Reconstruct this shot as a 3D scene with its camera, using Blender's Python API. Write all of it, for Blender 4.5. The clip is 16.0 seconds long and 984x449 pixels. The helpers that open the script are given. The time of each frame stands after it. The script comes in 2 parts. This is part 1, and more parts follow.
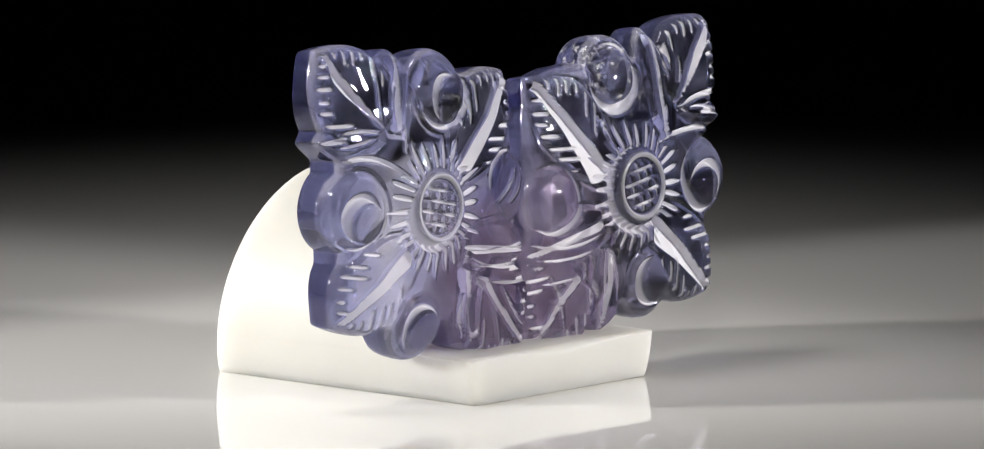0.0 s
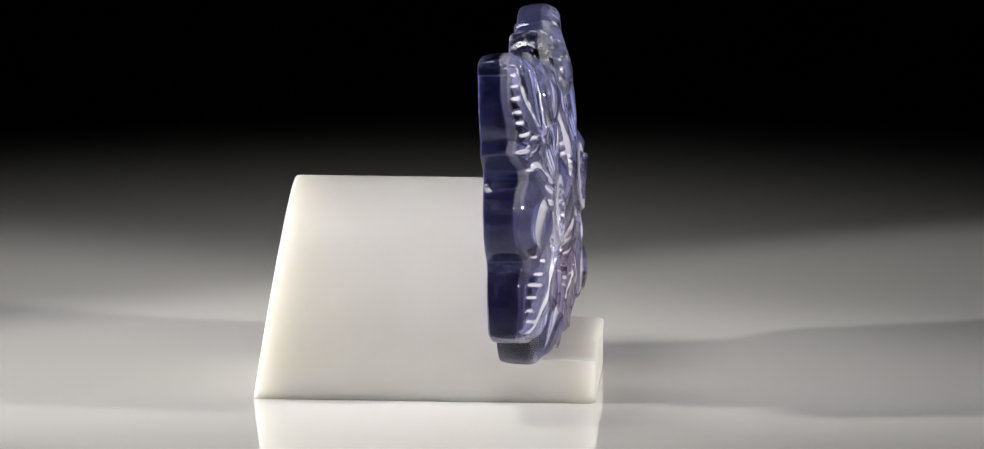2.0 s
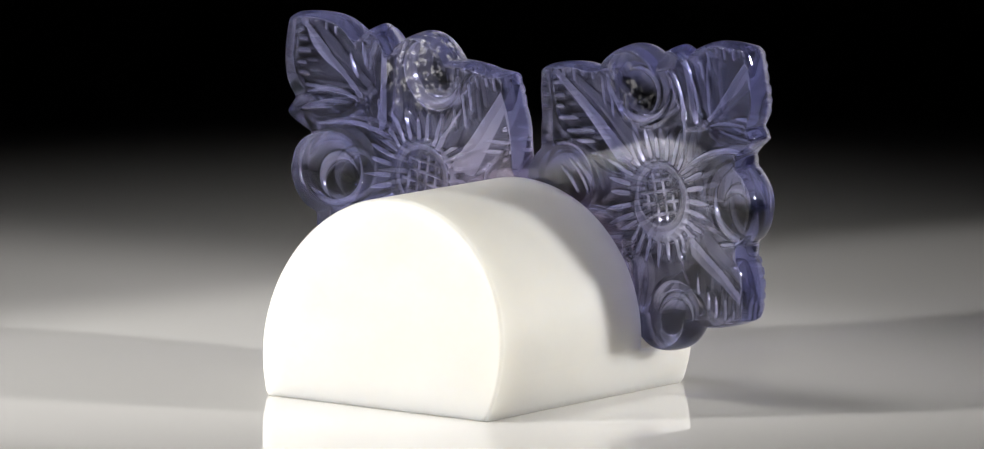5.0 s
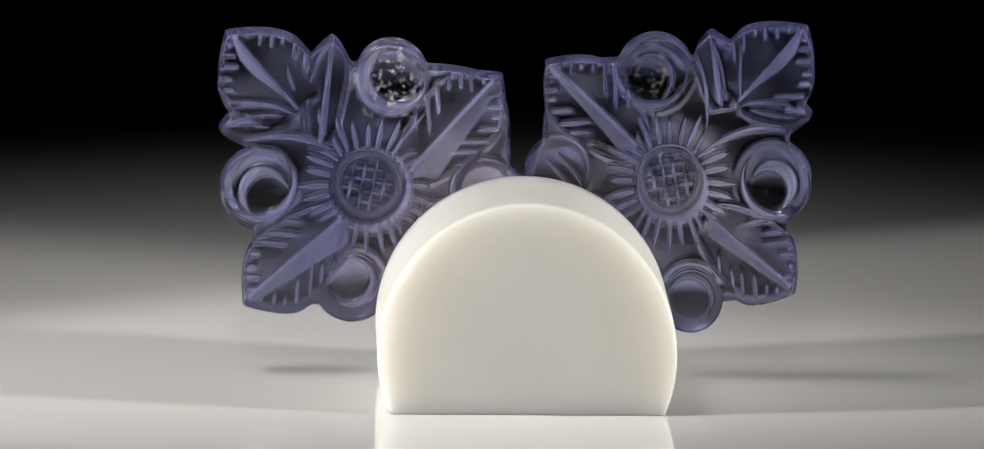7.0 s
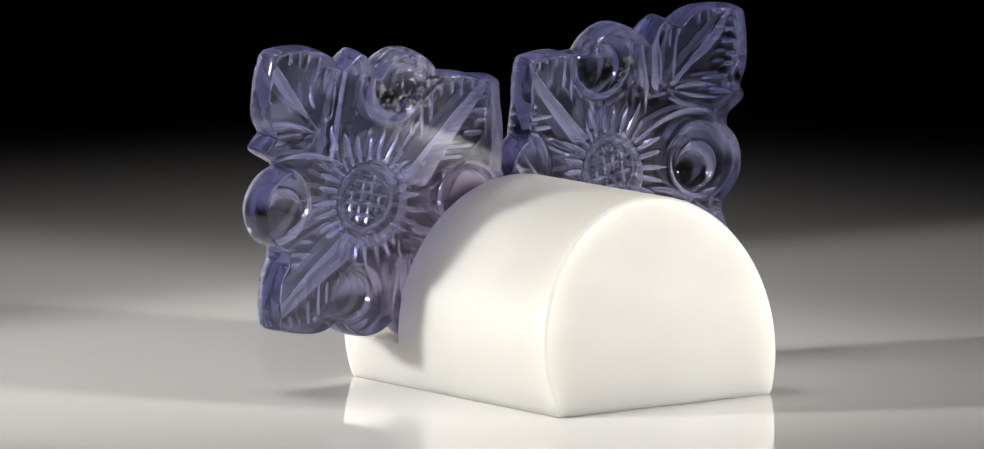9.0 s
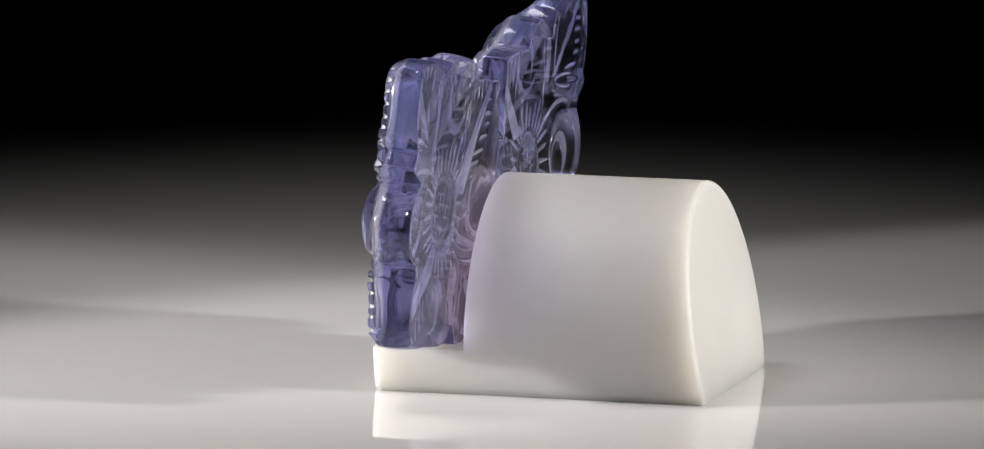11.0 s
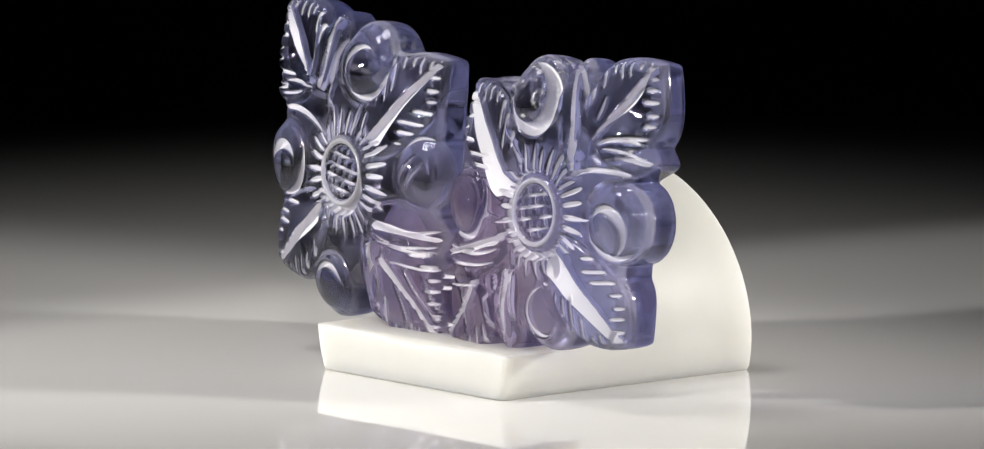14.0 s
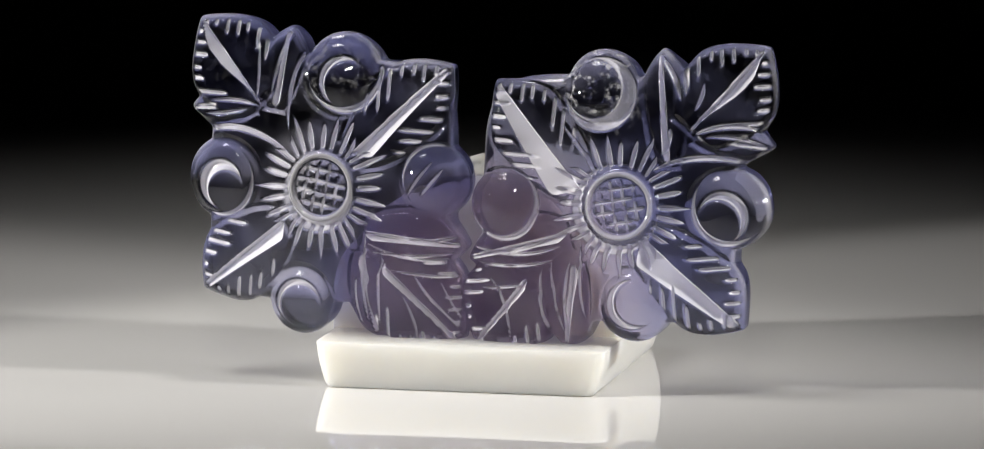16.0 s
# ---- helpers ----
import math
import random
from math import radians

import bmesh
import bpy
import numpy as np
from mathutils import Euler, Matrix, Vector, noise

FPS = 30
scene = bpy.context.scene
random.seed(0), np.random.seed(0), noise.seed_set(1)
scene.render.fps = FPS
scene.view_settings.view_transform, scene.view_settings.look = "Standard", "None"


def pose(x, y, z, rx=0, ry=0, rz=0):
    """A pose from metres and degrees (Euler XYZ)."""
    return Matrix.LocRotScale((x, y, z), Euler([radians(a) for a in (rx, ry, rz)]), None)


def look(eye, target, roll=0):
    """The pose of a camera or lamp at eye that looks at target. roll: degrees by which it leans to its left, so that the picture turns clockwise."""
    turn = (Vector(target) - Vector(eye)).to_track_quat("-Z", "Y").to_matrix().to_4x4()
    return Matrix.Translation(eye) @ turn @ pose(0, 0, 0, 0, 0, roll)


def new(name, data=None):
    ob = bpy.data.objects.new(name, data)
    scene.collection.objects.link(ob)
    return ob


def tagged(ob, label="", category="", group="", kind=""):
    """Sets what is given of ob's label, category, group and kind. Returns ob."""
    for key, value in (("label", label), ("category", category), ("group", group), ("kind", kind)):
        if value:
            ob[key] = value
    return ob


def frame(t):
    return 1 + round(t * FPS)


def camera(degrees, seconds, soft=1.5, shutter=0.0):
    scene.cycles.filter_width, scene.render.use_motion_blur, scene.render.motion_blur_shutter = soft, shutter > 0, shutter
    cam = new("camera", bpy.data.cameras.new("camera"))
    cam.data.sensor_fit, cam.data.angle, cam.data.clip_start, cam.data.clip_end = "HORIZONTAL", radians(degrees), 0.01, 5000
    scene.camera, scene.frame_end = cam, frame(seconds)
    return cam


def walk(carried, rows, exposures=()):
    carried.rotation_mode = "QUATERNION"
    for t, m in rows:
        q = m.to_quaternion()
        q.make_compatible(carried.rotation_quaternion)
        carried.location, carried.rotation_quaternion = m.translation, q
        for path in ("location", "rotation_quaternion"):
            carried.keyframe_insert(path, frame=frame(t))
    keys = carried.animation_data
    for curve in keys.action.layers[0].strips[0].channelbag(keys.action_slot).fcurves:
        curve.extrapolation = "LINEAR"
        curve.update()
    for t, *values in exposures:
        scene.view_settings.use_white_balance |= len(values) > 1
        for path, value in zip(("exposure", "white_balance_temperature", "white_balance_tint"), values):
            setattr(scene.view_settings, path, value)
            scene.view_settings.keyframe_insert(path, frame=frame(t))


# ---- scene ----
MM = 0.001
SPEED = 18.66            # turntable, degrees a second, counter-clockwise from above
BACK_AT = 7.0             # second at which the stand shows its back
BACK_TURN = 181.24


def turn_at(t):
    return BACK_TURN + SPEED * (t - BACK_AT)


# ---- camera: a long macro lens on a tripod ----
cam = camera(5.61, 16.0, soft=1.05)
EYE = Vector((0, -721.6 * MM, 110.71 * MM))
TILT, PAN = radians(7.844), radians(-0.052)
AIM = EYE + Vector((math.sin(PAN) * math.cos(TILT), math.cos(PAN) * math.cos(TILT), -math.sin(TILT)))
SHOT = look(EYE, AIM, 0.513)
walk(cam, [(0, SHOT), (16, SHOT)])

# ---- light ----
world = bpy.data.worlds.new("studio")
scene.world = world
world.use_nodes = True
world.node_tree.nodes["Background"].inputs[0].default_value = (0.9, 0.95, 1.0, 1)
world.node_tree.nodes["Background"].inputs[1].default_value = 0.012
scene.view_settings.exposure = 0.2


def spot(name, eye, target, watts, cone, blend, size, colour):
    lamp = bpy.data.lights.new(name, "SPOT")
    lamp.energy, lamp.spot_size, lamp.spot_blend, lamp.shadow_soft_size, lamp.color = watts, radians(cone), blend, size, colour
    new(name, lamp).matrix_world = look(eye, target)


def panel(name, eye, target, watts, wide, high, colour, spread=180):
    lamp = bpy.data.lights.new(name, "AREA")
    lamp.shape, lamp.size, lamp.size_y, lamp.energy, lamp.color, lamp.spread = "RECTANGLE", wide, high, watts, colour, radians(spread)
    new(name, lamp).matrix_world = look(eye, target)


spot("side_spot_left", (-0.200, -0.060, 0.060), (-0.0087, -0.0015, 0.0283), 2.25, 29.2, 0.10, 0.007, (1.0, 0.97, 0.94))
spot("side_spot_right", (0.260, -0.075, 0.085), (0.0026, 0.0066, 0.0325), 3.5, 18.9, 0.12, 0.012, (1.0, 0.97, 0.94))
spot("front_spot", (-0.015, -0.44, 0.31), (-0.004, 0.0, 0.016), 4.6, 6.8, 0.8, 0.04, (1.0, 0.98, 0.95))
panel("top_softbox", (-0.095, -0.01, 0.25), (-0.02, 0.0, 0.0), 0.019, 0.08, 0.08, (1.0, 0.98, 0.96), 44)


# ---- materials ----
def material(name, colour, rough, metal=0.0):
    m = bpy.data.materials.new(name)
    m.use_nodes = True
    b = m.node_tree.nodes["Principled BSDF"]
    b.inputs["Base Color"].default_value = (*colour, 1)
    b.inputs["Roughness"].default_value = rough
    b.inputs["Metallic"].default_value = metal
    return m, m.node_tree, b


def node(tree, kind, **values):
    n = tree.nodes.new(kind)
    for key, value in values.items():
        n.inputs[key].default_value = value
    return n


def noise_node(tree, scale, detail=3.0, rough=0.5, stretch=(1, 1, 1)):
    place = tree.nodes.new("ShaderNodeTexCoord")
    m = tree.nodes.new("ShaderNodeMapping")
    m.inputs["Scale"].default_value = stretch
    tree.links.new(place.outputs["Object"], m.inputs["Vector"])
    n = node(tree, "ShaderNodeTexNoise", Scale=scale, Detail=detail, Roughness=rough)
    tree.links.new(m.outputs["Vector"], n.inputs["Vector"])
    return n


def ramp(tree, source, stops):
    r = tree.nodes.new("ShaderNodeValToRGB")
    r.color_ramp.elements[0].position, r.color_ramp.elements[0].color = stops[0][0], (*stops[0][1], 1)
    r.color_ramp.elements[1].position, r.color_ramp.elements[1].color = stops[-1][0], (*stops[-1][1], 1)
    for at, colour in stops[1:-1]:
        r.color_ramp.elements.new(at).color = (*colour, 1)
    tree.links.new(source, r.inputs["Fac"])
    return r


def bump(tree, shader, source, strength, distance):
    b = node(tree, "ShaderNodeBump", Strength=strength, Distance=distance)
    tree.links.new(source, b.inputs["Height"])
    tree.links.new(b.outputs["Normal"], shader.inputs["Normal"])


def acrylic_floor():
    m, tree, b = material("glossy grey-white acrylic", (0.5, 0.5, 0.5), 0.03)
    n = noise_node(tree, 9.0, 4.0, 0.55)
    r = ramp(tree, n.outputs["Fac"], [(0.3, (0.77, 0.76, 0.742)), (0.7, (0.82, 0.81, 0.79))])
    tree.links.new(r.outputs["Color"], b.inputs["Base Color"])
    b.inputs["IOR"].default_value = 1.5
    fine = noise_node(tree, 60.0, 2.0)
    g = ramp(tree, fine.outputs["Fac"], [(0.35, (0.015,) * 3), (0.7, (0.05,) * 3)])
    tree.links.new(g.outputs["Color"], b.inputs["Roughness"])
    return m


def white_plastic():
    m, tree, b = material("white machined plastic", (0.84, 0.83, 0.80), 0.3)
    n = noise_node(tree, 160.0, 5.0, 0.6)
    r = ramp(tree, n.outputs["Fac"], [(0.25, (0.48, 0.475, 0.44)), (0.75, (0.51, 0.504, 0.47))])
    tree.links.new(r.outputs["Color"], b.inputs["Base Color"])
    g = ramp(tree, noise_node(tree, 300.0, 3.0).outputs["Fac"], [(0.3, (0.44,) * 3), (0.7, (0.52,) * 3)])
    tree.links.new(g.outputs["Color"], b.inputs["Roughness"])
    bump(tree, b, noise_node(tree, 1500.0, 3.0).outputs["Fac"], 0.08, 0.00005)
    b.inputs["Subsurface Weight"].default_value = 1.0
    b.inputs["Subsurface Radius"].default_value = (1.0, 0.93, 0.8)
    b.inputs["Subsurface Scale"].default_value = 0.008
    return m


def gem_glass(name, shift, outer_colour, milky, veil):
    """shift: +1 or -1, the way to the stone's outer side; milky: reach of its rosy zone (mm); veil: how much cloud hangs in its upper curl."""
    m, tree, b = material(name, (0.7, 0.7, 0.9), 0.02)
    b.inputs["Transmission Weight"].default_value = 1.0
    b.inputs["IOR"].default_value = 1.56
    n = noise_node(tree, 105.0, 2.0, 0.5)
    n.inputs["Vector"].links[0].from_node.inputs["Location"].default_value = (0.01 * shift, 0.02, 0.013 * shift)
    r = ramp(tree, n.outputs["Fac"], [(0.43, (0.19, 0.20, 0.47)), (0.55, (0.50, 0.50, 0.74)), (0.69, (0.90, 0.89, 0.94))])
    # rosy, milky zone low on the side where the two stones meet
    place = tree.nodes.new("ShaderNodeTexCoord")
    away = node(tree, "ShaderNodeVectorMath")
    away.operation = "DISTANCE"
    tree.links.new(place.outputs["Object"], away.inputs[0])
    away.inputs[1].default_value = (-9 * MM * shift, -3 * MM, -7 * MM)
    zone = ramp(tree, scaled(tree, away.outputs["Value"], 1 / (milky * MM)).outputs[0], [(0.45, (1, 1, 1)), (1.0, (0, 0, 0))])
    # deeper blue towards the stone's outer parts
    far = node(tree, "ShaderNodeVectorMath")
    far.operation = "DISTANCE"
    tree.links.new(place.outputs["Object"], far.inputs[0])
    far.inputs[1].default_value = (-2 * MM * shift, -4 * MM, -1 * MM)
    blue = ramp(tree, scaled(tree, far.outputs["Value"], 1 / (14 * MM)).outputs[0], [(0.55, (0, 0, 0)), (0.95, (0.6,) * 3)])
    deep = tree.nodes.new("ShaderNodeMix")
    deep.data_type = "RGBA"
    tree.links.new(blue.outputs["Color"], deep.inputs["Factor"])
    tree.links.new(r.outputs["Color"], deep.inputs["A"])
    deep.inputs["B"].default_value = (*outer_colour, 1)
    mix = tree.nodes.new("ShaderNodeMix")
    mix.data_type = "RGBA"
    tree.links.new(zone.outputs["Color"], mix.inputs["Factor"])
    tree.links.new(deep.outputs["Result"], mix.inputs["A"])
    mix.inputs["B"].default_value = (0.68, 0.53, 0.66, 1)
    # darker indigo painted on the edge wall imitates light absorbed edge-on
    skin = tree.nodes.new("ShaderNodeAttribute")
    skin.attribute_name = "girdle_shade"
    girdle_shade = tree.nodes.new("ShaderNodeMix")
    girdle_shade.data_type = "RGBA"
    tree.links.new(skin.outputs["Fac"], girdle_shade.inputs["Factor"])
    tree.links.new(mix.outputs["Result"], girdle_shade.inputs["A"])
    girdle_shade.inputs["B"].default_value = (0.06, 0.068, 0.22, 1)
    tree.links.new(girdle_shade.outputs["Result"], b.inputs["Base Color"])
    # polished skin, frosted where the wheel has cut
    cut = tree.nodes.new("ShaderNodeAttribute")
    cut.attribute_name = "cut_frost_gleam"
    g = ramp(tree, noise_node(tree, 500.0, 4.0).outputs["Fac"], [(0.35, (0.005,) * 3), (0.75, (0.035,) * 3)])
    rough = tree.nodes.new("ShaderNodeMath")
    rough.operation = "MULTIPLY_ADD"
    rough.inputs[1].default_value = 0.22
    tree.links.new(cut.outputs["Fac"], rough.inputs[0])
    tree.links.new(g.outputs["Color"], rough.inputs[2])
    tree.links.new(rough.outputs[0], b.inputs["Roughness"])
    bump(tree, b, noise_node(tree, 420.0, 3.0).outputs["Fac"], 0.02, 0.0001)
    # milky cloud in the rosy zone; pale powdery cuts: frosting plus painted facet gleam
    cloud = node(tree, "ShaderNodeBsdfTranslucent", Color=(0.66, 0.52, 0.66, 1))
    white = node(tree, "ShaderNodeBsdfDiffuse", Color=(0.90, 0.89, 0.92, 1))
    lit_through = node(tree, "ShaderNodeBsdfTranslucent", Color=(0.85, 0.84, 0.90, 1))
    frost_gleam = node(tree, "ShaderNodeMixShader", Fac=0.15)
    tree.links.new(white.outputs[0], frost_gleam.inputs[1])
    tree.links.new(lit_through.outputs[0], frost_gleam.inputs[2])
    # the see-through share takes the same painted edge-wall darkening
    clear_girdle_shade = tree.nodes.new("ShaderNodeMix")
    clear_girdle_shade.data_type = "RGBA"
    tree.links.new(skin.outputs["Fac"], clear_girdle_shade.inputs["Factor"])
    clear_girdle_shade.inputs["A"].default_value = (0.56, 0.57, 0.74, 1)
    clear_girdle_shade.inputs["B"].default_value = (0.08, 0.09, 0.26, 1)
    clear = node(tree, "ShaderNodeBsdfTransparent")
    tree.links.new(clear_girdle_shade.outputs["Result"], clear.inputs["Color"])
    body = node(tree, "ShaderNodeMixShader", Fac=0.30)
    tree.links.new(b.outputs[0], body.inputs[1])
    tree.links.new(clear.outputs[0], body.inputs[2])
    inner = tree.nodes.new("ShaderNodeMixShader")
    tree.links.new(scaled(tree, zone.outputs["Color"], 0.06).outputs[0], inner.inputs["Fac"])
    tree.links.new(body.outputs[0], inner.inputs[1])
    tree.links.new(cloud.outputs[0], inner.inputs[2])
    # a cloud of specks in the upper curl, and fine specks all through
    high = node(tree, "ShaderNodeVectorMath")
    high.operation = "DISTANCE"
    tree.links.new(place.outputs["Object"], high.inputs[0])
    high.inputs[1].default_value = (-1.6 * MM * shift, -2 * MM, 8.2 * MM)
    patch = ramp(tree, scaled(tree, high.outputs["Value"], 1 / (4.2 * MM)).outputs[0], [(0.5, (veil,) * 3), (1.0, (0.01,) * 3)])
    specks = ramp(tree, noise_node(tree, 1500.0, 3.0, 0.65).outputs["Fac"], [(0.52, (0, 0, 0)), (0.68, (1, 1, 1))])
    amount = tree.nodes.new("ShaderNodeMath")
    amount.operation = "MULTIPLY"
    tree.links.new(patch.outputs["Color"], amount.inputs[0])
    tree.links.new(specks.outputs["Color"], amount.inputs[1])
    speckled = tree.nodes.new("ShaderNodeMixShader")
    tree.links.new(amount.outputs[0], speckled.inputs["Fac"])
    tree.links.new(inner.outputs[0], speckled.inputs[1])
    tree.links.new(white.outputs[0], speckled.inputs[2])
    outer = tree.nodes.new("ShaderNodeMixShader")
    matt = ramp(tree, cut.outputs["Fac"], [(0.15, (0, 0, 0)), (0.85, (0.64,) * 3)])
    tree.links.new(matt.outputs["Color"], outer.inputs["Fac"])
    tree.links.new(speckled.outputs[0], outer.inputs[1])
    tree.links.new(frost_gleam.outputs[0], outer.inputs[2])
    tree.links.new(outer.outputs[0], tree.nodes["Material Output"].inputs["Surface"])
    return m


def scaled(tree, source, factor):
    n = tree.nodes.new("ShaderNodeMath")
    n.operation = "MULTIPLY"
    n.inputs[1].default_value = factor
    tree.links.new(source, n.inputs[0])
    return n


def black_cloth():
    m, tree, b = material("matt black cloth", (0.01, 0.01, 0.011), 0.9)
    r = ramp(tree, noise_node(tree, 30.0).outputs["Fac"], [(0.3, (0.022, 0.021, 0.021)), (0.7, (0.034, 0.033, 0.032))])
    tree.links.new(r.outputs["Color"], b.inputs["Base Color"])
    return m


FLOOR, PLASTIC, CLOTH = acrylic_floor(), white_plastic(), black_cloth()
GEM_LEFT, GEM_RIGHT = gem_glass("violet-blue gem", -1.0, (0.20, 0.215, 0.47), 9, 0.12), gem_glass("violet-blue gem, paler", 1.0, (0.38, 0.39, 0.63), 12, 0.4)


# ---- structure ----
def mesh_object(name, verts, faces, mat, parent=None, label="", smooth=False):
    me = bpy.data.meshes.new(name)
    me.from_pydata(verts, [], faces)
    me.materials.append(mat)
    if smooth:
        me.polygons.foreach_set("use_smooth", [True] * len(me.polygons))
    me.update()
    ob = new(name, me)
    ob.parent = parent
    return tagged(ob, label) if label else ob


def box(name, x0, x1, y0, y1, z0, z1, mat):
    v = [(x, y, z) for x in (x0, x1) for y in (y0, y1) for z in (z0, z1)]
    f = [(0, 1, 3, 2), (4, 6, 7, 5), (0, 4, 5, 1), (2, 3, 7, 6), (0, 2, 6, 4), (1, 5, 7, 3)]
    return mesh_object(name, v, f, mat)


W, S, N, H = 0.75, -0.95, 0.75, 0.8
tagged(box("floor", -W, W, S, N, -0.006, 0, FLOOR), "glossy grey-white acrylic table surface with soft reflections", "floor", kind="structure")
tagged(box("wall_north", -W, W, N, N + 0.02, -0.006, H, CLOTH), "plain matt black cloth backdrop", "backdrop", kind="structure")
tagged(box("wall_south", -W, W, S - 0.02, S, -0.006, H, CLOTH), "plain matt black studio wall", "wall", kind="structure")
tagged(box("wall_west", -W - 0.02, -W, S, N, -0.006, H, CLOTH), "plain matt black studio wall", "wall", kind="structure")
tagged(box("wall_east", W, W + 0.02, S, N, -0.006, H, CLOTH), "plain matt black studio wall", "wall", kind="structure")
tagged(box("ceiling", -W, W, S, N, H, H + 0.02, CLOTH), "plain matt black studio ceiling", "ceiling", kind="structure")


def smooth_step(a, b, x):
    k = np.clip((x - a) / (b - a), 0, 1)
    return k * k * (3 - 2 * k)


# ---- the stand: a cut-off round bar with a low ledge in front ----
BAR, AXIS_Z, LEDGE = 10.66, 4.2, 3.4      # radius, height of its axis, height of the ledge (mm)
STAND_X = -1.6


def back_y(z):
    return 17.25 - 0.157 * z


def face_y(z):
    return -0.30 + 0.02 * (z - 10)


def display_stand():
    """One machined piece: the round section runs along the bar, and in front it is cut down flat to the ledge."""
    n = 150
    low = math.asin(-AXIS_Z / BAR) + 0.03
    arc = [low + (math.pi - 2 * low) * i / n for i in range(n + 1)]
    ring = [(BAR * math.cos(a), AXIS_Z + BAR * math.sin(a)) for a in arc]
    # the lower corners are slightly broken
    ring = [(ring[0][0] - 0.25, 0.0)] + ring + [(ring[-1][0] + 0.25, 0.0)]
    n += 2
    side = math.sqrt(BAR ** 2 - (AXIS_Z - LEDGE) ** 2)
    step = []
    for x, z in ring:
        if z > LEDGE:
            u = x / side * (1 - 0.035 * smooth_step(LEDGE, BAR, z))
            x, z = side * max(-1, min(1, u)), LEDGE - 0.12 * abs(u) ** 30
        step.append((x, z))
    worn = [(1 - math.cos(a), 1 - math.sin(a)) for a in [math.pi / 2 * k / 6 for k in range(7)]]
    bm = bmesh.new()

    def loop(points, mid, y_of, inset, like=None):
        made = []
        for i, (x, z) in enumerate(points):
            if like and like[1][i] == (x, z):
                made.append(like[0][i])
                continue
            k = 1 - inset / math.hypot(x, z - mid)
            x, z = x * k, mid + (z - mid) * k
            made.append(bm.verts.new(((x + STAND_X) * MM, y_of(z) * MM, z * MM)))
        return made

    def skin(p, q):
        for i in range(len(p)):
            j = (i + 1) % len(p)
            corners = []
            for v in (p[i], p[j], q[j], q[i]):
                if v not in corners:
                    corners.append(v)
            if len(corners) > 2:
                bm.faces.new(corners)

    loops = [loop(step, LEDGE / 2, lambda z: -7.3, 1.2)]
    for i, d in worn[::-1]:
        loops.append(loop(step, LEDGE / 2, lambda z, d=d: -7.3 + 0.7 * d, 0.7 * i))
    foot = loop(step, LEDGE / 2, face_y, 0.0)
    loops.append(foot)
    loops.append(loop(ring, AXIS_Z + 1, face_y, 0.0, (foot, step)))
    for i, d in worn:
        loops.append(loop(ring, AXIS_Z + 1, lambda z, d=d: back_y(z) - 0.3 * d, 0.3 * i))
    loops.append(loop(ring, AXIS_Z + 1, back_y, 0.7))
    for p, q in zip(loops, loops[1:]):
        skin(p, q)
    bm.faces.new(loops[0][::-1])
    bm.faces.new(loops[-1])
    bmesh.ops.recalc_face_normals(bm, faces=bm.faces)
    me = bpy.data.meshes.new("display_stand")
    bm.to_mesh(me)
    bm.free()
    me.materials.append(PLASTIC)
    me.polygons.foreach_set("use_smooth", [True] * len(me.polygons))
    me.set_sharp_from_angle(angle=radians(32))
    return tagged(new("display_stand", me), "white plastic display stand with rounded back and low ledge", "display stand")


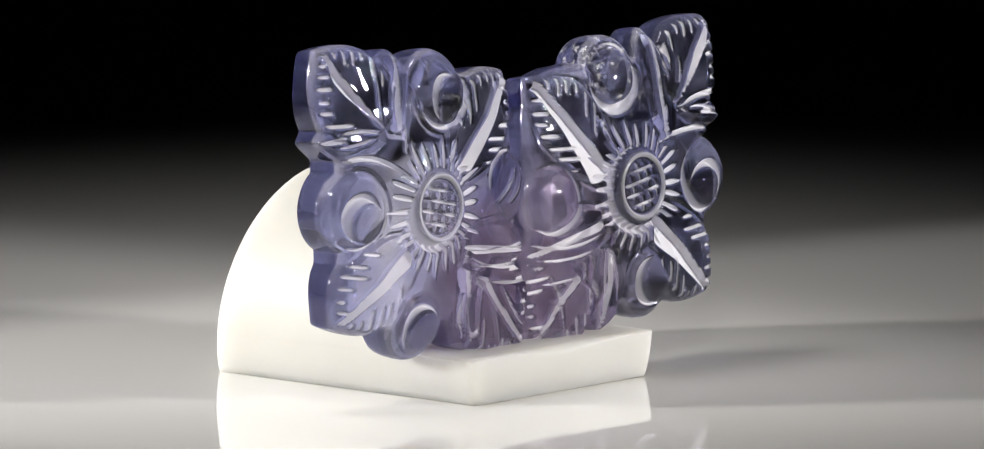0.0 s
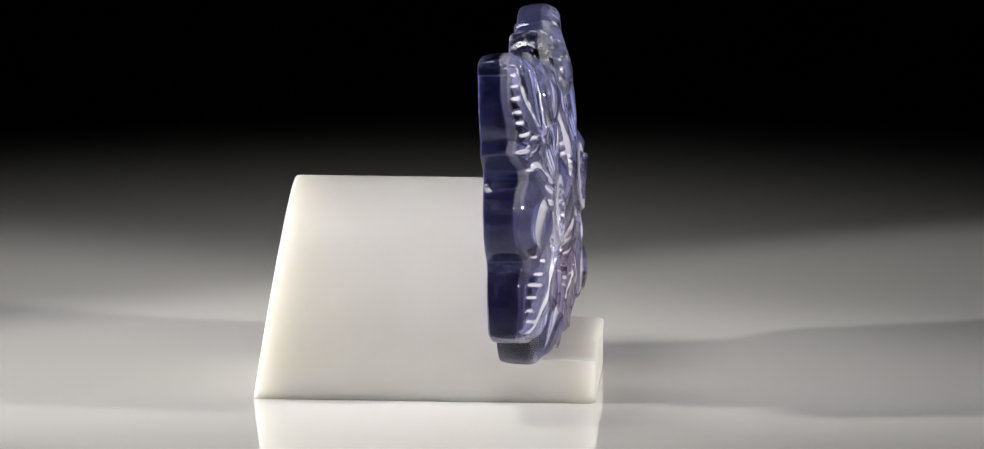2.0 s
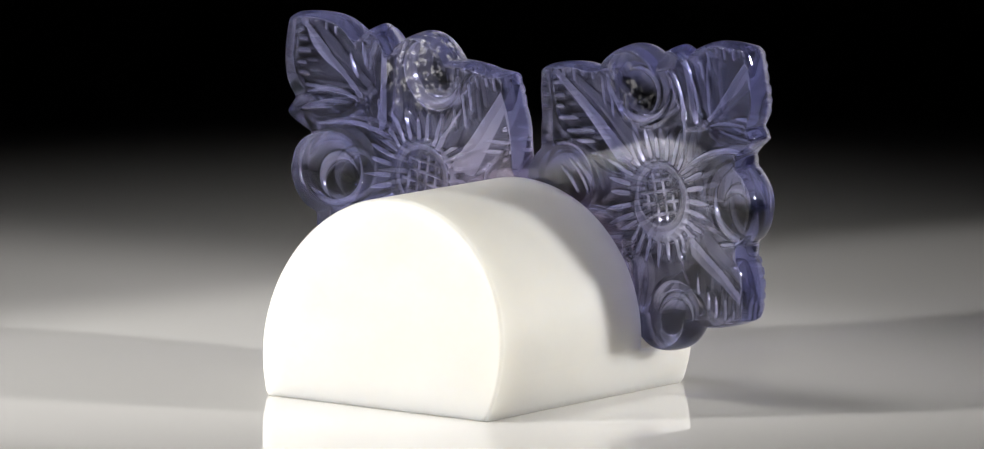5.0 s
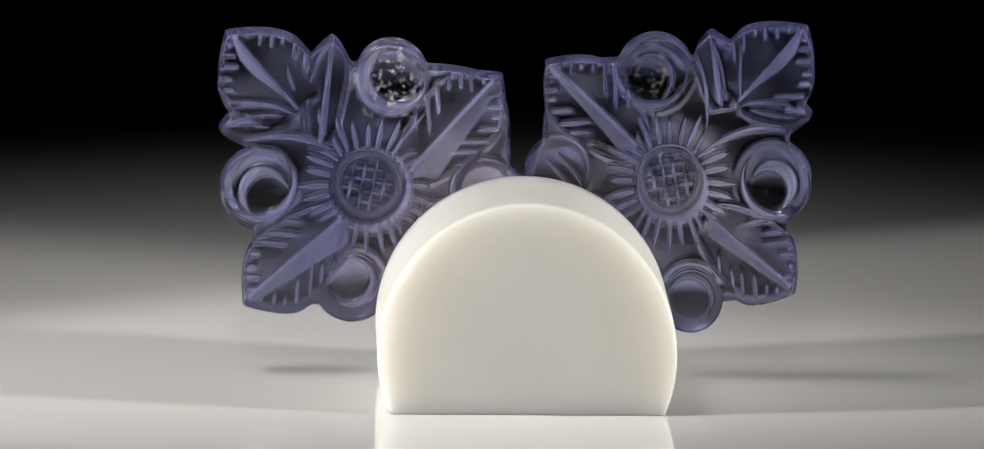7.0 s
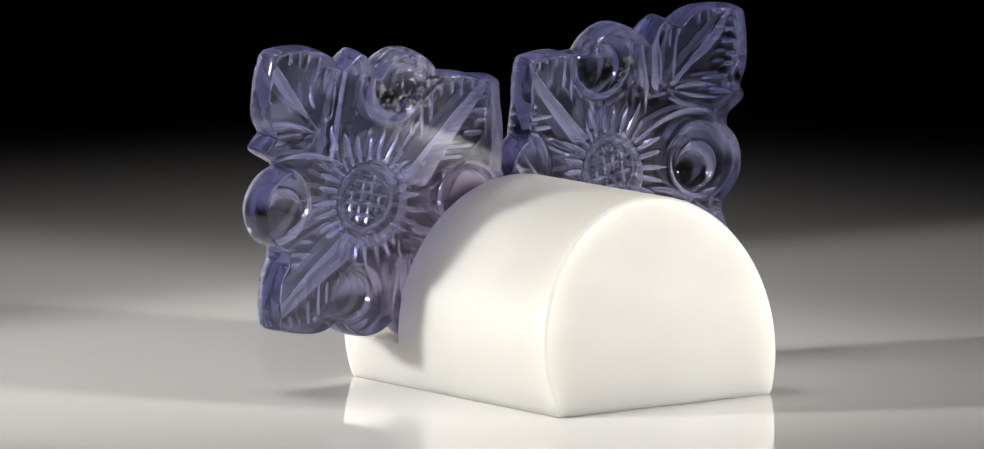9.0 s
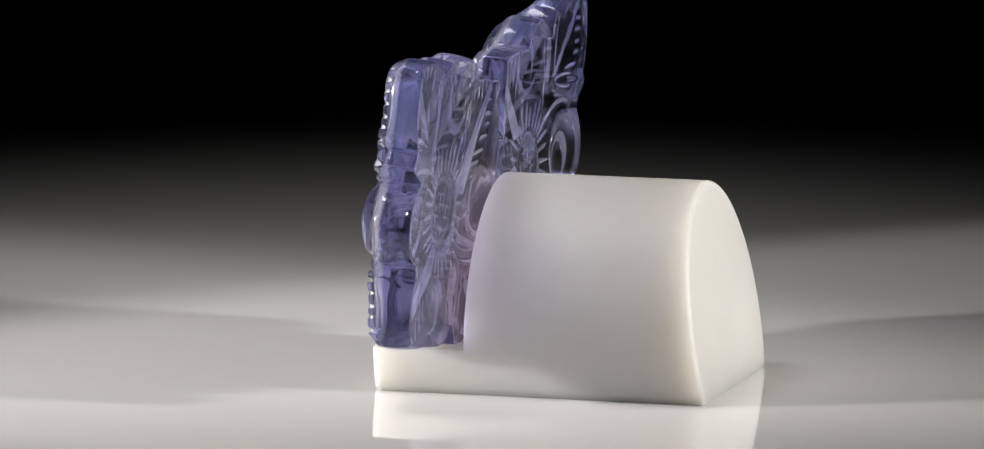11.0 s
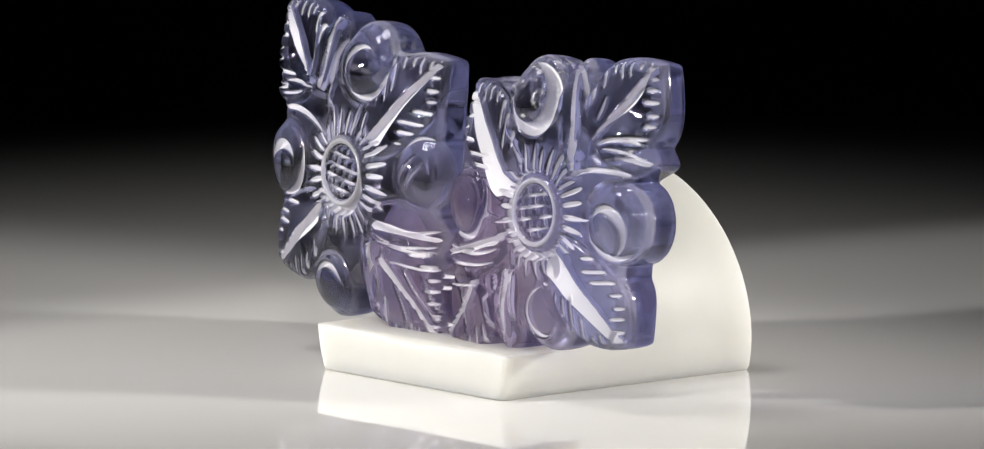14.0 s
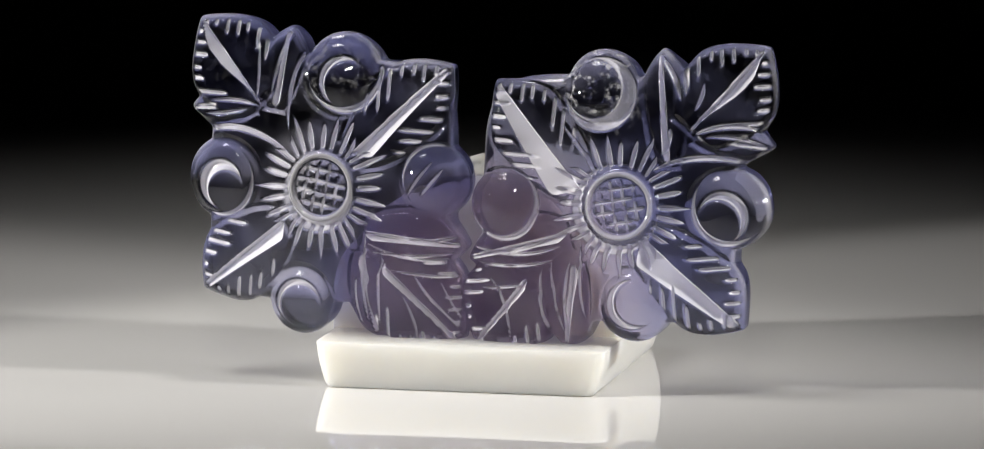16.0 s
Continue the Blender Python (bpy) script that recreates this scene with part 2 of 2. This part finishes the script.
# ---- the carved gemstones ----
class Leaf:
    """A pointed leaf from base to tip (mm), with a ground vein facet and notched edges. taper: 1 if the facet is broad at the base, -1 if near the tip."""

    def __init__(self, base, tip, half, vein=1.3, notches=True, side=1, fat=0.42, lift=0.18, taper=1):
        self.base, self.tip, self.half = np.array(base), np.array(tip), half
        self.vein, self.notches, self.side, self.fat, self.lift, self.taper = vein, notches, side, fat, lift, taper
        self.long = np.linalg.norm(self.tip - self.base)
        self.way = (self.tip - self.base) / self.long

    def local(self, u, v):
        x, y = u - self.base[0], v - self.base[1]
        return (x * self.way[0] + y * self.way[1]) / self.long, (y * self.way[0] - x * self.way[1]) * self.side

    def inside(self, u, v):
        s, d = self.local(u, v)
        k = np.clip(s, 0, 1)
        swell = np.sqrt(np.clip(1 - (1 - k / self.fat) ** 2 * 0.8, 0, 1))
        point = np.clip(1 - ((k - self.fat) / (1 - self.fat)), 0, 1)
        point = 1 - (1 - point) ** 1.75
        return np.minimum(self.half * np.where(k < self.fat, swell, point) - np.abs(d), np.minimum(s, 1.0 - s) * self.long)

    def height(self, u, v, ground):
        s, d = self.local(u, v)
        deep = self.inside(u, v)
        h = ground + self.lift * smooth_step(0, 0.45, deep)
        if self.taper > 0:
            broad = self.vein * np.clip(1.12 - 0.85 * s, 0.05, 1) * smooth_step(-0.02, 0.12, s) + 0.02
        else:
            broad = self.vein * smooth_step(0.1, 0.62, s) * smooth_step(0.98, 0.7, s) + 0.02
        cut = np.where(d >= 0, 1 - d / broad, 1 + d / 0.2)
        vein = np.clip(cut, 0, 1) * smooth_step(1.0, 0.9, s)
        h = h - 0.85 * vein
        frost = 0.9 * smooth_step(0.0, 0.07, vein)
        if self.notches:
            # short wheel cuts from the edge inwards, uneven as hand work is
            at = (s * self.long - np.abs(d) * 0.95) / 1.2 + np.where(d > 0, 0.37, 0.0)
            count = np.round(at) + np.where(d > 0, 3, 0)
            near = np.abs(at - np.round(at) + 0.07 * np.sin(count * 2.3)) * 1.2 * 0.72
            reach = 1.6 + 0.45 * np.sin(count * 1.7 + self.long)
            on = smooth_step(reach, reach - 0.5, deep) * smooth_step(0.05, 0.3, deep) * smooth_step(0.24, 0.34, s)
            stroke = np.clip(1 - near / (0.19 + 0.05 * np.sin(count * 3.1)), 0, 1) * on
            h = h - 0.45 * stroke
            frost = np.maximum(frost, 0.9 * smooth_step(0.1, 0.45, stroke))
        return h, frost


class Scroll:
    """A rolled curl: a smooth round boss."""

    def __init__(self, centre, radius, lift=0.9):
        self.centre, self.radius, self.lift = centre, radius, lift

    def inside(self, u, v):
        return self.radius - np.hypot(u - self.centre[0], v - self.centre[1])

    def height(self, u, v, ground):
        deep = self.inside(u, v)
        k = np.clip(deep / self.radius, 0, 1)
        return ground - 0.1 + self.lift * (1 - (1 - k) ** 2) * smooth_step(0, 0.7, deep), np.zeros(u.shape)


class Crescent:
    """A moon-shaped hollow ground between a wide circle and a smaller one set off from its centre."""

    def __init__(self, centre, radius, eye, eye_radius):
        self.centre, self.radius, self.eye, self.eye_radius = centre, radius, eye, eye_radius

    def carve(self, u, v):
        d = np.minimum(self.radius - np.hypot(u - self.centre[0], v - self.centre[1]), np.hypot(u - self.eye[0], v - self.eye[1]) - self.eye_radius)
        return 0.75 * smooth_step(-0.08, 0.5, d), 0.74 * smooth_step(0.0, 0.22, d)


class Stroke:
    """One bent groove of the wheel from start to end, pulled towards bend, thin at both ends."""

    def __init__(self, start, bend, end, width):
        self.start, self.bend, self.end, self.width = np.array(start), np.array(bend), np.array(end), width

    def carve(self, u, v):
        best, where = np.full(u.shape, 9.0), np.zeros(u.shape)
        steps = np.linspace(0, 1, 13)
        line = [(1 - k) ** 2 * self.start + 2 * k * (1 - k) * self.bend + k * k * self.end for k in steps]
        for i in range(12):
            p, w = line[i], line[i + 1] - line[i]
            k = np.clip(((u - p[0]) * w[0] + (v - p[1]) * w[1]) / (w @ w), 0, 1)
            d = np.hypot(u - p[0] - k * w[0], v - p[1] - k * w[1])
            where = np.where(d < best, (i + k) / 12, where)
            best = np.minimum(best, d)
        half = 0.5 * self.width * np.sqrt(np.clip(1 - (2 * where - 1) ** 2, 0.01, 1))
        groove = np.clip(1 - best / half, 0, 1)
        return 0.6 * groove, 0.9 * smooth_step(0.08, 0.4, groove)


def carved_gemstone(name, mat, out, features, hollows, strokes, flower, wide):
    """out: +1 or -1, the way to the stone's outer side; flower: the middle of the flower (mm).
    The stone's back lies in y = 0, its front towards -y."""
    spokes, rings = 960, 150
    th = np.linspace(0, 2 * math.pi, spokes, endpoint=False)
    rr = np.linspace(3, 17, 560)
    U, V = np.outer(np.cos(th), rr), np.outer(np.sin(th), rr)
    hull = 8.7 - (np.abs((U + 0.95) / 1.08) ** 5 + np.abs(V - 0.2) ** 5) ** (1 / 5)
    for f in features:
        hull = np.maximum(hull, f.inside(U, V))
    edge = np.array([rr[np.nonzero(row > 0)[0][-1]] for row in hull])
    edge = edge + 0.16
    for _ in range(5):
        edge = (edge + 0.7 * (np.roll(edge, 1) + np.roll(edge, -1))) / 2.4

    k = np.linspace(0, 1, rings + 1)[1:]
    U, V = np.outer(np.cos(th), k) * edge[:, None], np.outer(np.sin(th), k) * edge[:, None]
    A, B = U - flower[0], V - flower[1]
    R = np.hypot(A, B)
    ground = 4.05 - 0.004 * R ** 2 - 0.55 * smooth_step(7.0, 13.0, R)
    # short strokes round the flower, a bundle on each of its four sides
    along, across = np.maximum(np.abs(A), np.abs(B)), np.where(np.abs(A) > np.abs(B), B, A)
    fan = across * (4.2 / (along + 0.9)) / 0.86
    width = np.abs(fan - np.round(fan) + 0.06 * np.sin(np.round(fan) * 2.7 + np.sign(A + B))) * 0.86
    length = 5.1 + 0.35 * np.sin(np.round(fan) * 1.9 + np.sign(A - B) * 2)
    taper = 0.22 * smooth_step(5.3, 3.4, along) + 0.05
    on = smooth_step(2.75, 3.0, R) * smooth_step(length, length - 0.6, along + 0.12 * np.abs(across)) * (np.abs(across) < 2.6)
    ray = np.clip(1 - width / taper, 0, 1) * on
    ground = ground + 0.09 * np.sin(0.9 * U + 0.5 * V + out) * np.cos(0.8 * V - 0.3 * U) + 0.03 * np.sin(1.1 * U - 1.5 * V + 1.6 * np.sin(0.6 * U + 0.4 * V + out))
    h = ground + 0.30 * smooth_step(5.2, 2.8, R)
    cut = np.zeros(U.shape)
    owner = np.zeros(U.shape, int)
    for i, f in enumerate(features):
        d = f.inside(U, V)
        w = smooth_step(-0.05, 0.45, d)
        own, frost = f.height(U, V, ground)
        h = np.where(d > -0.05, h * (1 - w) + own * w, h)
        cut = np.where(d > -0.05, cut * (1 - w) + frost * w, cut)
        seam = np.clip(1 - np.abs(d) / 0.3, 0, 1) * (R > 2.6) * (1.0 if isinstance(f, Leaf) and not f.notches else 0.4)
        h = h - 0.35 * seam
        cut = np.maximum(cut, 0.1 * seam)
        owner[d > 0] = i + 1
    for f in hollows + strokes:
        depth, frost = f.carve(U, V)
        h, cut = h - depth, np.maximum(cut, frost)
    h, cut = h - 0.5 * ray, np.maximum(cut, 0.9 * smooth_step(0.1, 0.5, ray))
    # the flower's heart: a rounded rim round a cross-hatched disc
    rim = smooth_step(2.75, 2.35, R)
    grid = np.maximum(np.clip(1 - np.abs((A * 0.98 + B * 0.18) / 0.82 % 1 - 0.5) / 0.26, 0, 1), np.clip(1 - np.abs((B * 0.98 - A * 0.18) / 0.82 % 1 - 0.5) / 0.26, 0, 1))
    heart = 4.8 - 0.035 * R ** 2 - 0.5 * grid * smooth_step(1.95, 1.75, R) - 0.35 * np.exp(-((R - 2.0) / 0.16) ** 2)
    h = h * (1 - rim) + heart * rim
    patchy = 0.55 + 0.45 * np.sin(2.4 * A + 1.3) * np.sin(2.9 * B - 0.6)
    ring = np.maximum(0.45 * smooth_step(2.0, 2.15, R), smooth_step(0.2, 0.6, grid) * smooth_step(1.95, 1.75, R) * 0.9 * patchy)
    cut = cut * (1 - rim) + ring * rim
    owner[R < 2.55] = len(features) + 1
    # rounded edge; a patchy pale line painted on its front arris imitates caught light
    reach = (1 - k)[None, :] * edge[:, None]
    calm = smooth_step(0.0, 0.6, reach)
    h = h * calm + (ground + 0.05) * (1 - calm)
    h = h - 1.0 * (1 - np.sqrt(np.clip(1 - np.clip(1 - reach / 1.25, 0, 1) ** 2, 0, 1)))
    rim_gleam = np.clip(0.75 + 0.5 * np.sin(th * 7 + out) * np.sin(th * 3 + 1.0), 0, 1)[:, None]
    cut = np.maximum(cut * smooth_step(0.2, 0.7, reach), 0.3 * rim_gleam * smooth_step(0.5, 0.2, reach))
    X, Y, Z = U * out * wide, -h, V

    verts = [(0.0, float(-h[:, 0].mean()), 0.0)]
    verts += np.stack([X, Y, Z], -1).reshape(-1, 3).tolist()
    rim_h = h[:, -1]
    lower = []
    # the bays between the lobes grow a little shallower towards the flat back, which ends in a crisp arris
    full = np.max([np.roll(edge, i) for i in range(-26, 27)], axis=0)
    full = np.mean([np.roll(full, i) for i in range(-20, 21)], axis=0)
    full = edge + 0.12 * np.maximum(full - edge, 0) * smooth_step(12.5, 10.5, edge)
    for depth, inset in ((0.90, 0.0), (0.60, 0.03), (0.30, 0.12), (0.06, 0.25), (0.04, 0.28), (0.0, 0.38), (0.0, 0.46)):
        e = edge + (full - edge) * (1 - depth) ** 2 - inset
        y = rim_h * depth
        lower.append(len(verts))
        verts += np.stack([np.cos(th) * e * out * wide, -y, np.sin(th) * e], -1).tolist()
    for part_k in (0.8, 0.55, 0.3):
        e = (full - 0.46) * part_k
        lower.append(len(verts))
        verts += np.stack([np.cos(th) * e * out * wide, 0 * th, np.sin(th) * e], -1).tolist()
    last = len(verts)
    verts.append((0.0, 0.0, 0.0))

    nxt = np.roll(np.arange(spokes), -1)
    owned = {}

    def add(owner_id, face):
        owned.setdefault(owner_id, []).append(face if out > 0 else face[::-1])

    def at(i, j):
        return 1 + i * rings + j

    for i in range(spokes):
        n = int(nxt[i])
        add(len(features) + 1, (0, at(i, 0), at(n, 0)))
        for j in range(rings - 1):
            add(int(owner[i, j]), (at(i, j), at(i, j + 1), at(n, j + 1), at(n, j)))
        add(0, (at(i, rings - 1), lower[0] + i, lower[0] + n, at(n, rings - 1)))
        for p, q in zip(lower, lower[1:]):
            add(0, (p + i, q + i, q + n, p + n))
        add(0, (lower[-1] + i, last, lower[-1] + n))

    root = new(name)
    names = ["body"] + ["leaf" if isinstance(f, Leaf) else "scroll" for f in features] + ["flower_heart"]
    labels = {"body": "polished violet-blue slab", "leaf": "carved leaf with notched edge", "scroll": "carved curling scroll", "flower_heart": "cross-hatched round flower centre"}
    verts = np.array(verts) * MM
    frosted = np.zeros(len(verts))
    frosted[1:1 + spokes * rings] = cut.reshape(-1)
    # weight of the painted absorption, on the edge wall only
    girdle_shade = np.zeros(len(verts))
    girdle_shade[1 + spokes * rings:lower[4]] = 0.85
    # shared normals keep the surface whole across the parts
    whole = bpy.data.meshes.new("whole")
    every = [f for fs in owned.values() for f in fs]
    whole.from_pydata(verts.tolist(), [], every)
    whole.polygons.foreach_set("use_smooth", [True] * len(every))
    normals = np.empty(len(verts) * 3)
    whole.vertices.foreach_get("normal", normals)
    normals = normals.reshape(-1, 3)
    bpy.data.meshes.remove(whole)
    for i, faces in sorted(owned.items()):
        used = sorted({v for f in faces for v in f})
        where = {v: q for q, v in enumerate(used)}
        ob = mesh_object(names[i], verts[used].tolist(), [tuple(where[v] for v in f) for f in faces], mat, root, labels[names[i]], True)
        ob.data.normals_split_custom_set_from_vertices(normals[used].tolist())
        ob.data.attributes.new("cut_frost_gleam", "FLOAT", "POINT").data.foreach_set("value", frosted[used])
        ob.data.attributes.new("girdle_shade", "FLOAT", "POINT").data.foreach_set("value", girdle_shade[used])
    return root


# leaves and bosses, ground hollows and grooves of each stone: u towards its outer side, v up (mm)
LEFT_FORMS = [
    Leaf((3.3, 5.3), (2.4, 11.2), 1.5, 0.35, False, 1, 0.72),
    Leaf((4.8, 5.6), (10.3, 5.1), 1.2, 0.35, False, -1, 0.66),
    Leaf((-3.9, -4.8), (-5.0, -11.0), 1.5, 0.4, False, 1, 0.75),
    Leaf((-3.9, -3.4), (-11.7, -4.2), 2.3, 0.45, False, 1, 0.6),
    Scroll((-1.8, 7.9), 2.95),
    Scroll((7.3, 0.1), 2.95),
    Scroll((-9.2, 0.5), 2.6),
    Scroll((1.1, -8.5), 2.45),
    Leaf((4.5, 5.6), (9.8, 11.6), 3.6, 0.75, True, -1, 0.5, taper=-1),
    Leaf((-3.0, 2.2), (-10.2, 8.8), 3.0, 1.1, True, 1, 0.62),
    Leaf((2.3, -2.8), (9.1, -8.0), 3.0, 1.0, True, -1, 0.64),
    Leaf((-5.4, -5.6), (-11.4, -11.3), 3.8, 0.4, True, 1, 0.5, 0.5),
]
LEFT_HOLLOWS = [
    Crescent((7.45, -0.25), 1.85, (6.95, -0.75), 1.40),
    Crescent((7.43, -0.09), 2.69, (7.74, 0.26), 2.59),
    Crescent((-2.05, 7.55), 1.85, (-2.55, 7.25), 1.70),
    Crescent((-2.19, 8.16), 3.06, (-1.93, 8.52), 2.78),
    Crescent((-9.29, 0.84), 2.50, (-9.5, 0.49), 2.41),
    Crescent((1.11, -8.7), 1.85, (0.95, -9.06), 1.57),
    Crescent((-0.38, -0.69), 2.87, (-0.57, -0.14), 2.41),
]
LEFT_STROKES = [
    Stroke((-4.2, -4.1), (-7.5, -5.8), (-12.2, -4.9), 0.3),
    Stroke((-6.0, -6.0), (-9.5, -6.6), (-11.7, -6.3), 0.3),
    Stroke((-7.0, -7.8), (-8.3, -10.1), (-8.1, -11.2), 0.3),
    Stroke((-10.0, -6.8), (-11.0, -8.6), (-11.8, -9.9), 0.25),
    Stroke((-3.5, -6.6), (-3.1, -8.4), (-3.9, -10.0), 0.3),
    Stroke((9.26, 3.29), (6.19, 4.87), (2.03, 2.16), 0.55),
    Stroke((0.94, 9.85), (2.49, 7.29), (2.17, 3.89), 0.35),
    Stroke((2.07, 11.18), (3.27, 9.08), (3.62, 6.34), 0.3),
    Stroke((4.79, 10.17), (4.59, 7.67), (4.8, 5.84), 0.3),
    Stroke((8.71, 5.69), (6.21, 6.01), (4.7, 5.48), 0.35),
    Stroke((8.94, 4.77), (7.18, 4.74), (5.44, 5.27), 0.3),
    Stroke((-4.46, -3.6), (-7.96, -4.37), (-12.15, -3.29), 0.35),
    Stroke((-4.49, -4.74), (-7.98, -5.28), (-11.93, -4.52), 0.3),
    Stroke((-4.21, -3.38), (-3.53, -6.6), (-4.34, -9.76), 0.3),
    Stroke((-5.48, -4.7), (-5.03, -7.0), (-5.35, -10.18), 0.3),
    Stroke((-7.38, -0.52), (-8.25, 0.65), (-9.31, 1.92), 0.3),
    Stroke((-8.47, -0.57), (-9.35, 0.37), (-10.12, 1.4), 0.3),
    Stroke((-8.0, -6.42), (-9.03, -8.19), (-11.81, -10.35), 0.35),
]
RIGHT_FORMS = [
    Leaf((3.7, 2.7), (2.7, 11.1), 1.5, 0.35, False, 1, 0.72),
    Leaf((5.5, 5.1), (11.1, 4.2), 1.2, 0.35, False, -1, 0.66),
    Leaf((-3.2, -4.5), (-3.8, -10.7), 1.5, 0.4, False, 1, 0.75),
    Leaf((-3.7, -2.4), (-11.4, -4.5), 2.3, 0.45, False, 1, 0.6),
    Scroll((-1.6, 8.2), 2.6),
    Scroll((8.1, -0.2), 2.85),
    Scroll((-8.7, -0.5), 2.55),
    Scroll((1.2, -7.3), 2.6),
    Leaf((5.2, 5.2), (10.5, 11.4), 3.6, 0.75, True, -1, 0.5, taper=-1),
    Leaf((-2.9, 0.8), (-9.7, 8.4), 3.0, 1.9, True, 1, 0.62),
    Leaf((1.8, -2.5), (9.2, -8.8), 3.0, 1.7, True, -1, 0.64),
    Leaf((-6.7, -5.8), (-10.8, -10.8), 3.8, 0.4, True, 1, 0.5, 0.5),
]
RIGHT_HOLLOWS = [
    Crescent((-1.59, 7.76), 2.75, (-2.12, 8.12), 2.03),
    Crescent((8.12, -0.17), 2.84, (8.41, 0.27), 2.63),
    Crescent((7.84, -0.72), 1.95, (7.5, -1.12), 1.55),
    Crescent((1.13, -7.3), 1.9, (1.6, -7.15), 1.6),
    Crescent((-8.57, -0.53), 2.69, (-8.88, -0.25), 2.39),
    Crescent((-0.17, -0.49), 3.35, (0.21, -0.13), 2.84),
]
RIGHT_STROKES = [
    Stroke((-9.7, -3.8), (-7.5, -4.2), (-4.5, -2.6), 0.3),
    Stroke((-9.6, -5.8), (-8.1, -7.3), (-8.0, -10.5), 0.3),
    Stroke((-10.2, -6.5), (-9.0, -6.6), (-6.9, -6.2), 0.3),
    Stroke((-5.0, -4.5), (-4.9, -7.1), (-3.9, -9.6), 0.3),
    Stroke((-2.7, -3.2), (-3.0, -5.9), (-2.3, -8.5), 0.3),
    Stroke((2.58, 2.46), (5.56, 4.08), (9.86, 3.08), 0.5),
    Stroke((9.37, -3.63), (10.4, -5.92), (9.26, -8.44), 0.75),
    Stroke((2.67, 10.67), (3.91, 9.55), (4.41, 7.53), 0.45),
    Stroke((3.72, 10.86), (4.65, 9.87), (4.79, 7.84), 0.35),
    Stroke((5.48, 6.85), (6.06, 7.74), (6.04, 8.76), 0.4),
    Stroke((5.53, 5.1), (7.61, 6.2), (10.18, 5.56), 0.45),
    Stroke((6.44, 4.99), (8.54, 5.21), (11.12, 4.23), 0.3),
    Stroke((3.71, 5.47), (3.88, 4.6), (3.16, 3.56), 0.45),
    Stroke((-10.92, -3.56), (-7.54, -4.6), (-4.23, -3.3), 0.35),
    Stroke((-10.58, -4.72), (-7.53, -5.18), (-4.81, -4.34), 0.3),
    Stroke((-5.71, -5.11), (-5.95, -7.46), (-4.98, -9.76), 0.35),
    Stroke((-3.6, -4.44), (-4.14, -7.1), (-3.61, -10.0), 0.35),
    Stroke((-4.15, 5.33), (-2.59, 3.49), (-1.64, 2.06), 0.3),
]


stand = display_stand()
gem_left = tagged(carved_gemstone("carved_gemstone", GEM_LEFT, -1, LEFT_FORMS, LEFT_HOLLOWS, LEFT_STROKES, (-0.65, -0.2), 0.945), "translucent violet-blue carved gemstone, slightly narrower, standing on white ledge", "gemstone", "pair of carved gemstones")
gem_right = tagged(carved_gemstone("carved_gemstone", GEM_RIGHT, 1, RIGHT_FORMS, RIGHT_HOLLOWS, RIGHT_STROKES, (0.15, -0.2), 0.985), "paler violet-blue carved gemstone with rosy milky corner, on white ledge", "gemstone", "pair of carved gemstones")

PLACE_LEFT = pose(-12.75 * MM, -0.12 * MM, 14.2 * MM, -2.6, 0, -3.6)
PLACE_RIGHT = pose(9.65 * MM, -1.0 * MM, 13.6 * MM, -3.8, 0, -2.2)


def motions():
    """Everything on the turntable goes round at one even speed."""
    times = [0.5 * i for i in range(33)]
    for thing, place in ((stand, pose(0, 0, 0)), (gem_left, PLACE_LEFT), (gem_right, PLACE_RIGHT)):
        walk(thing, [(t, pose(0, 0, 0, 0, 0, turn_at(t)) @ place) for t in times])


motions()
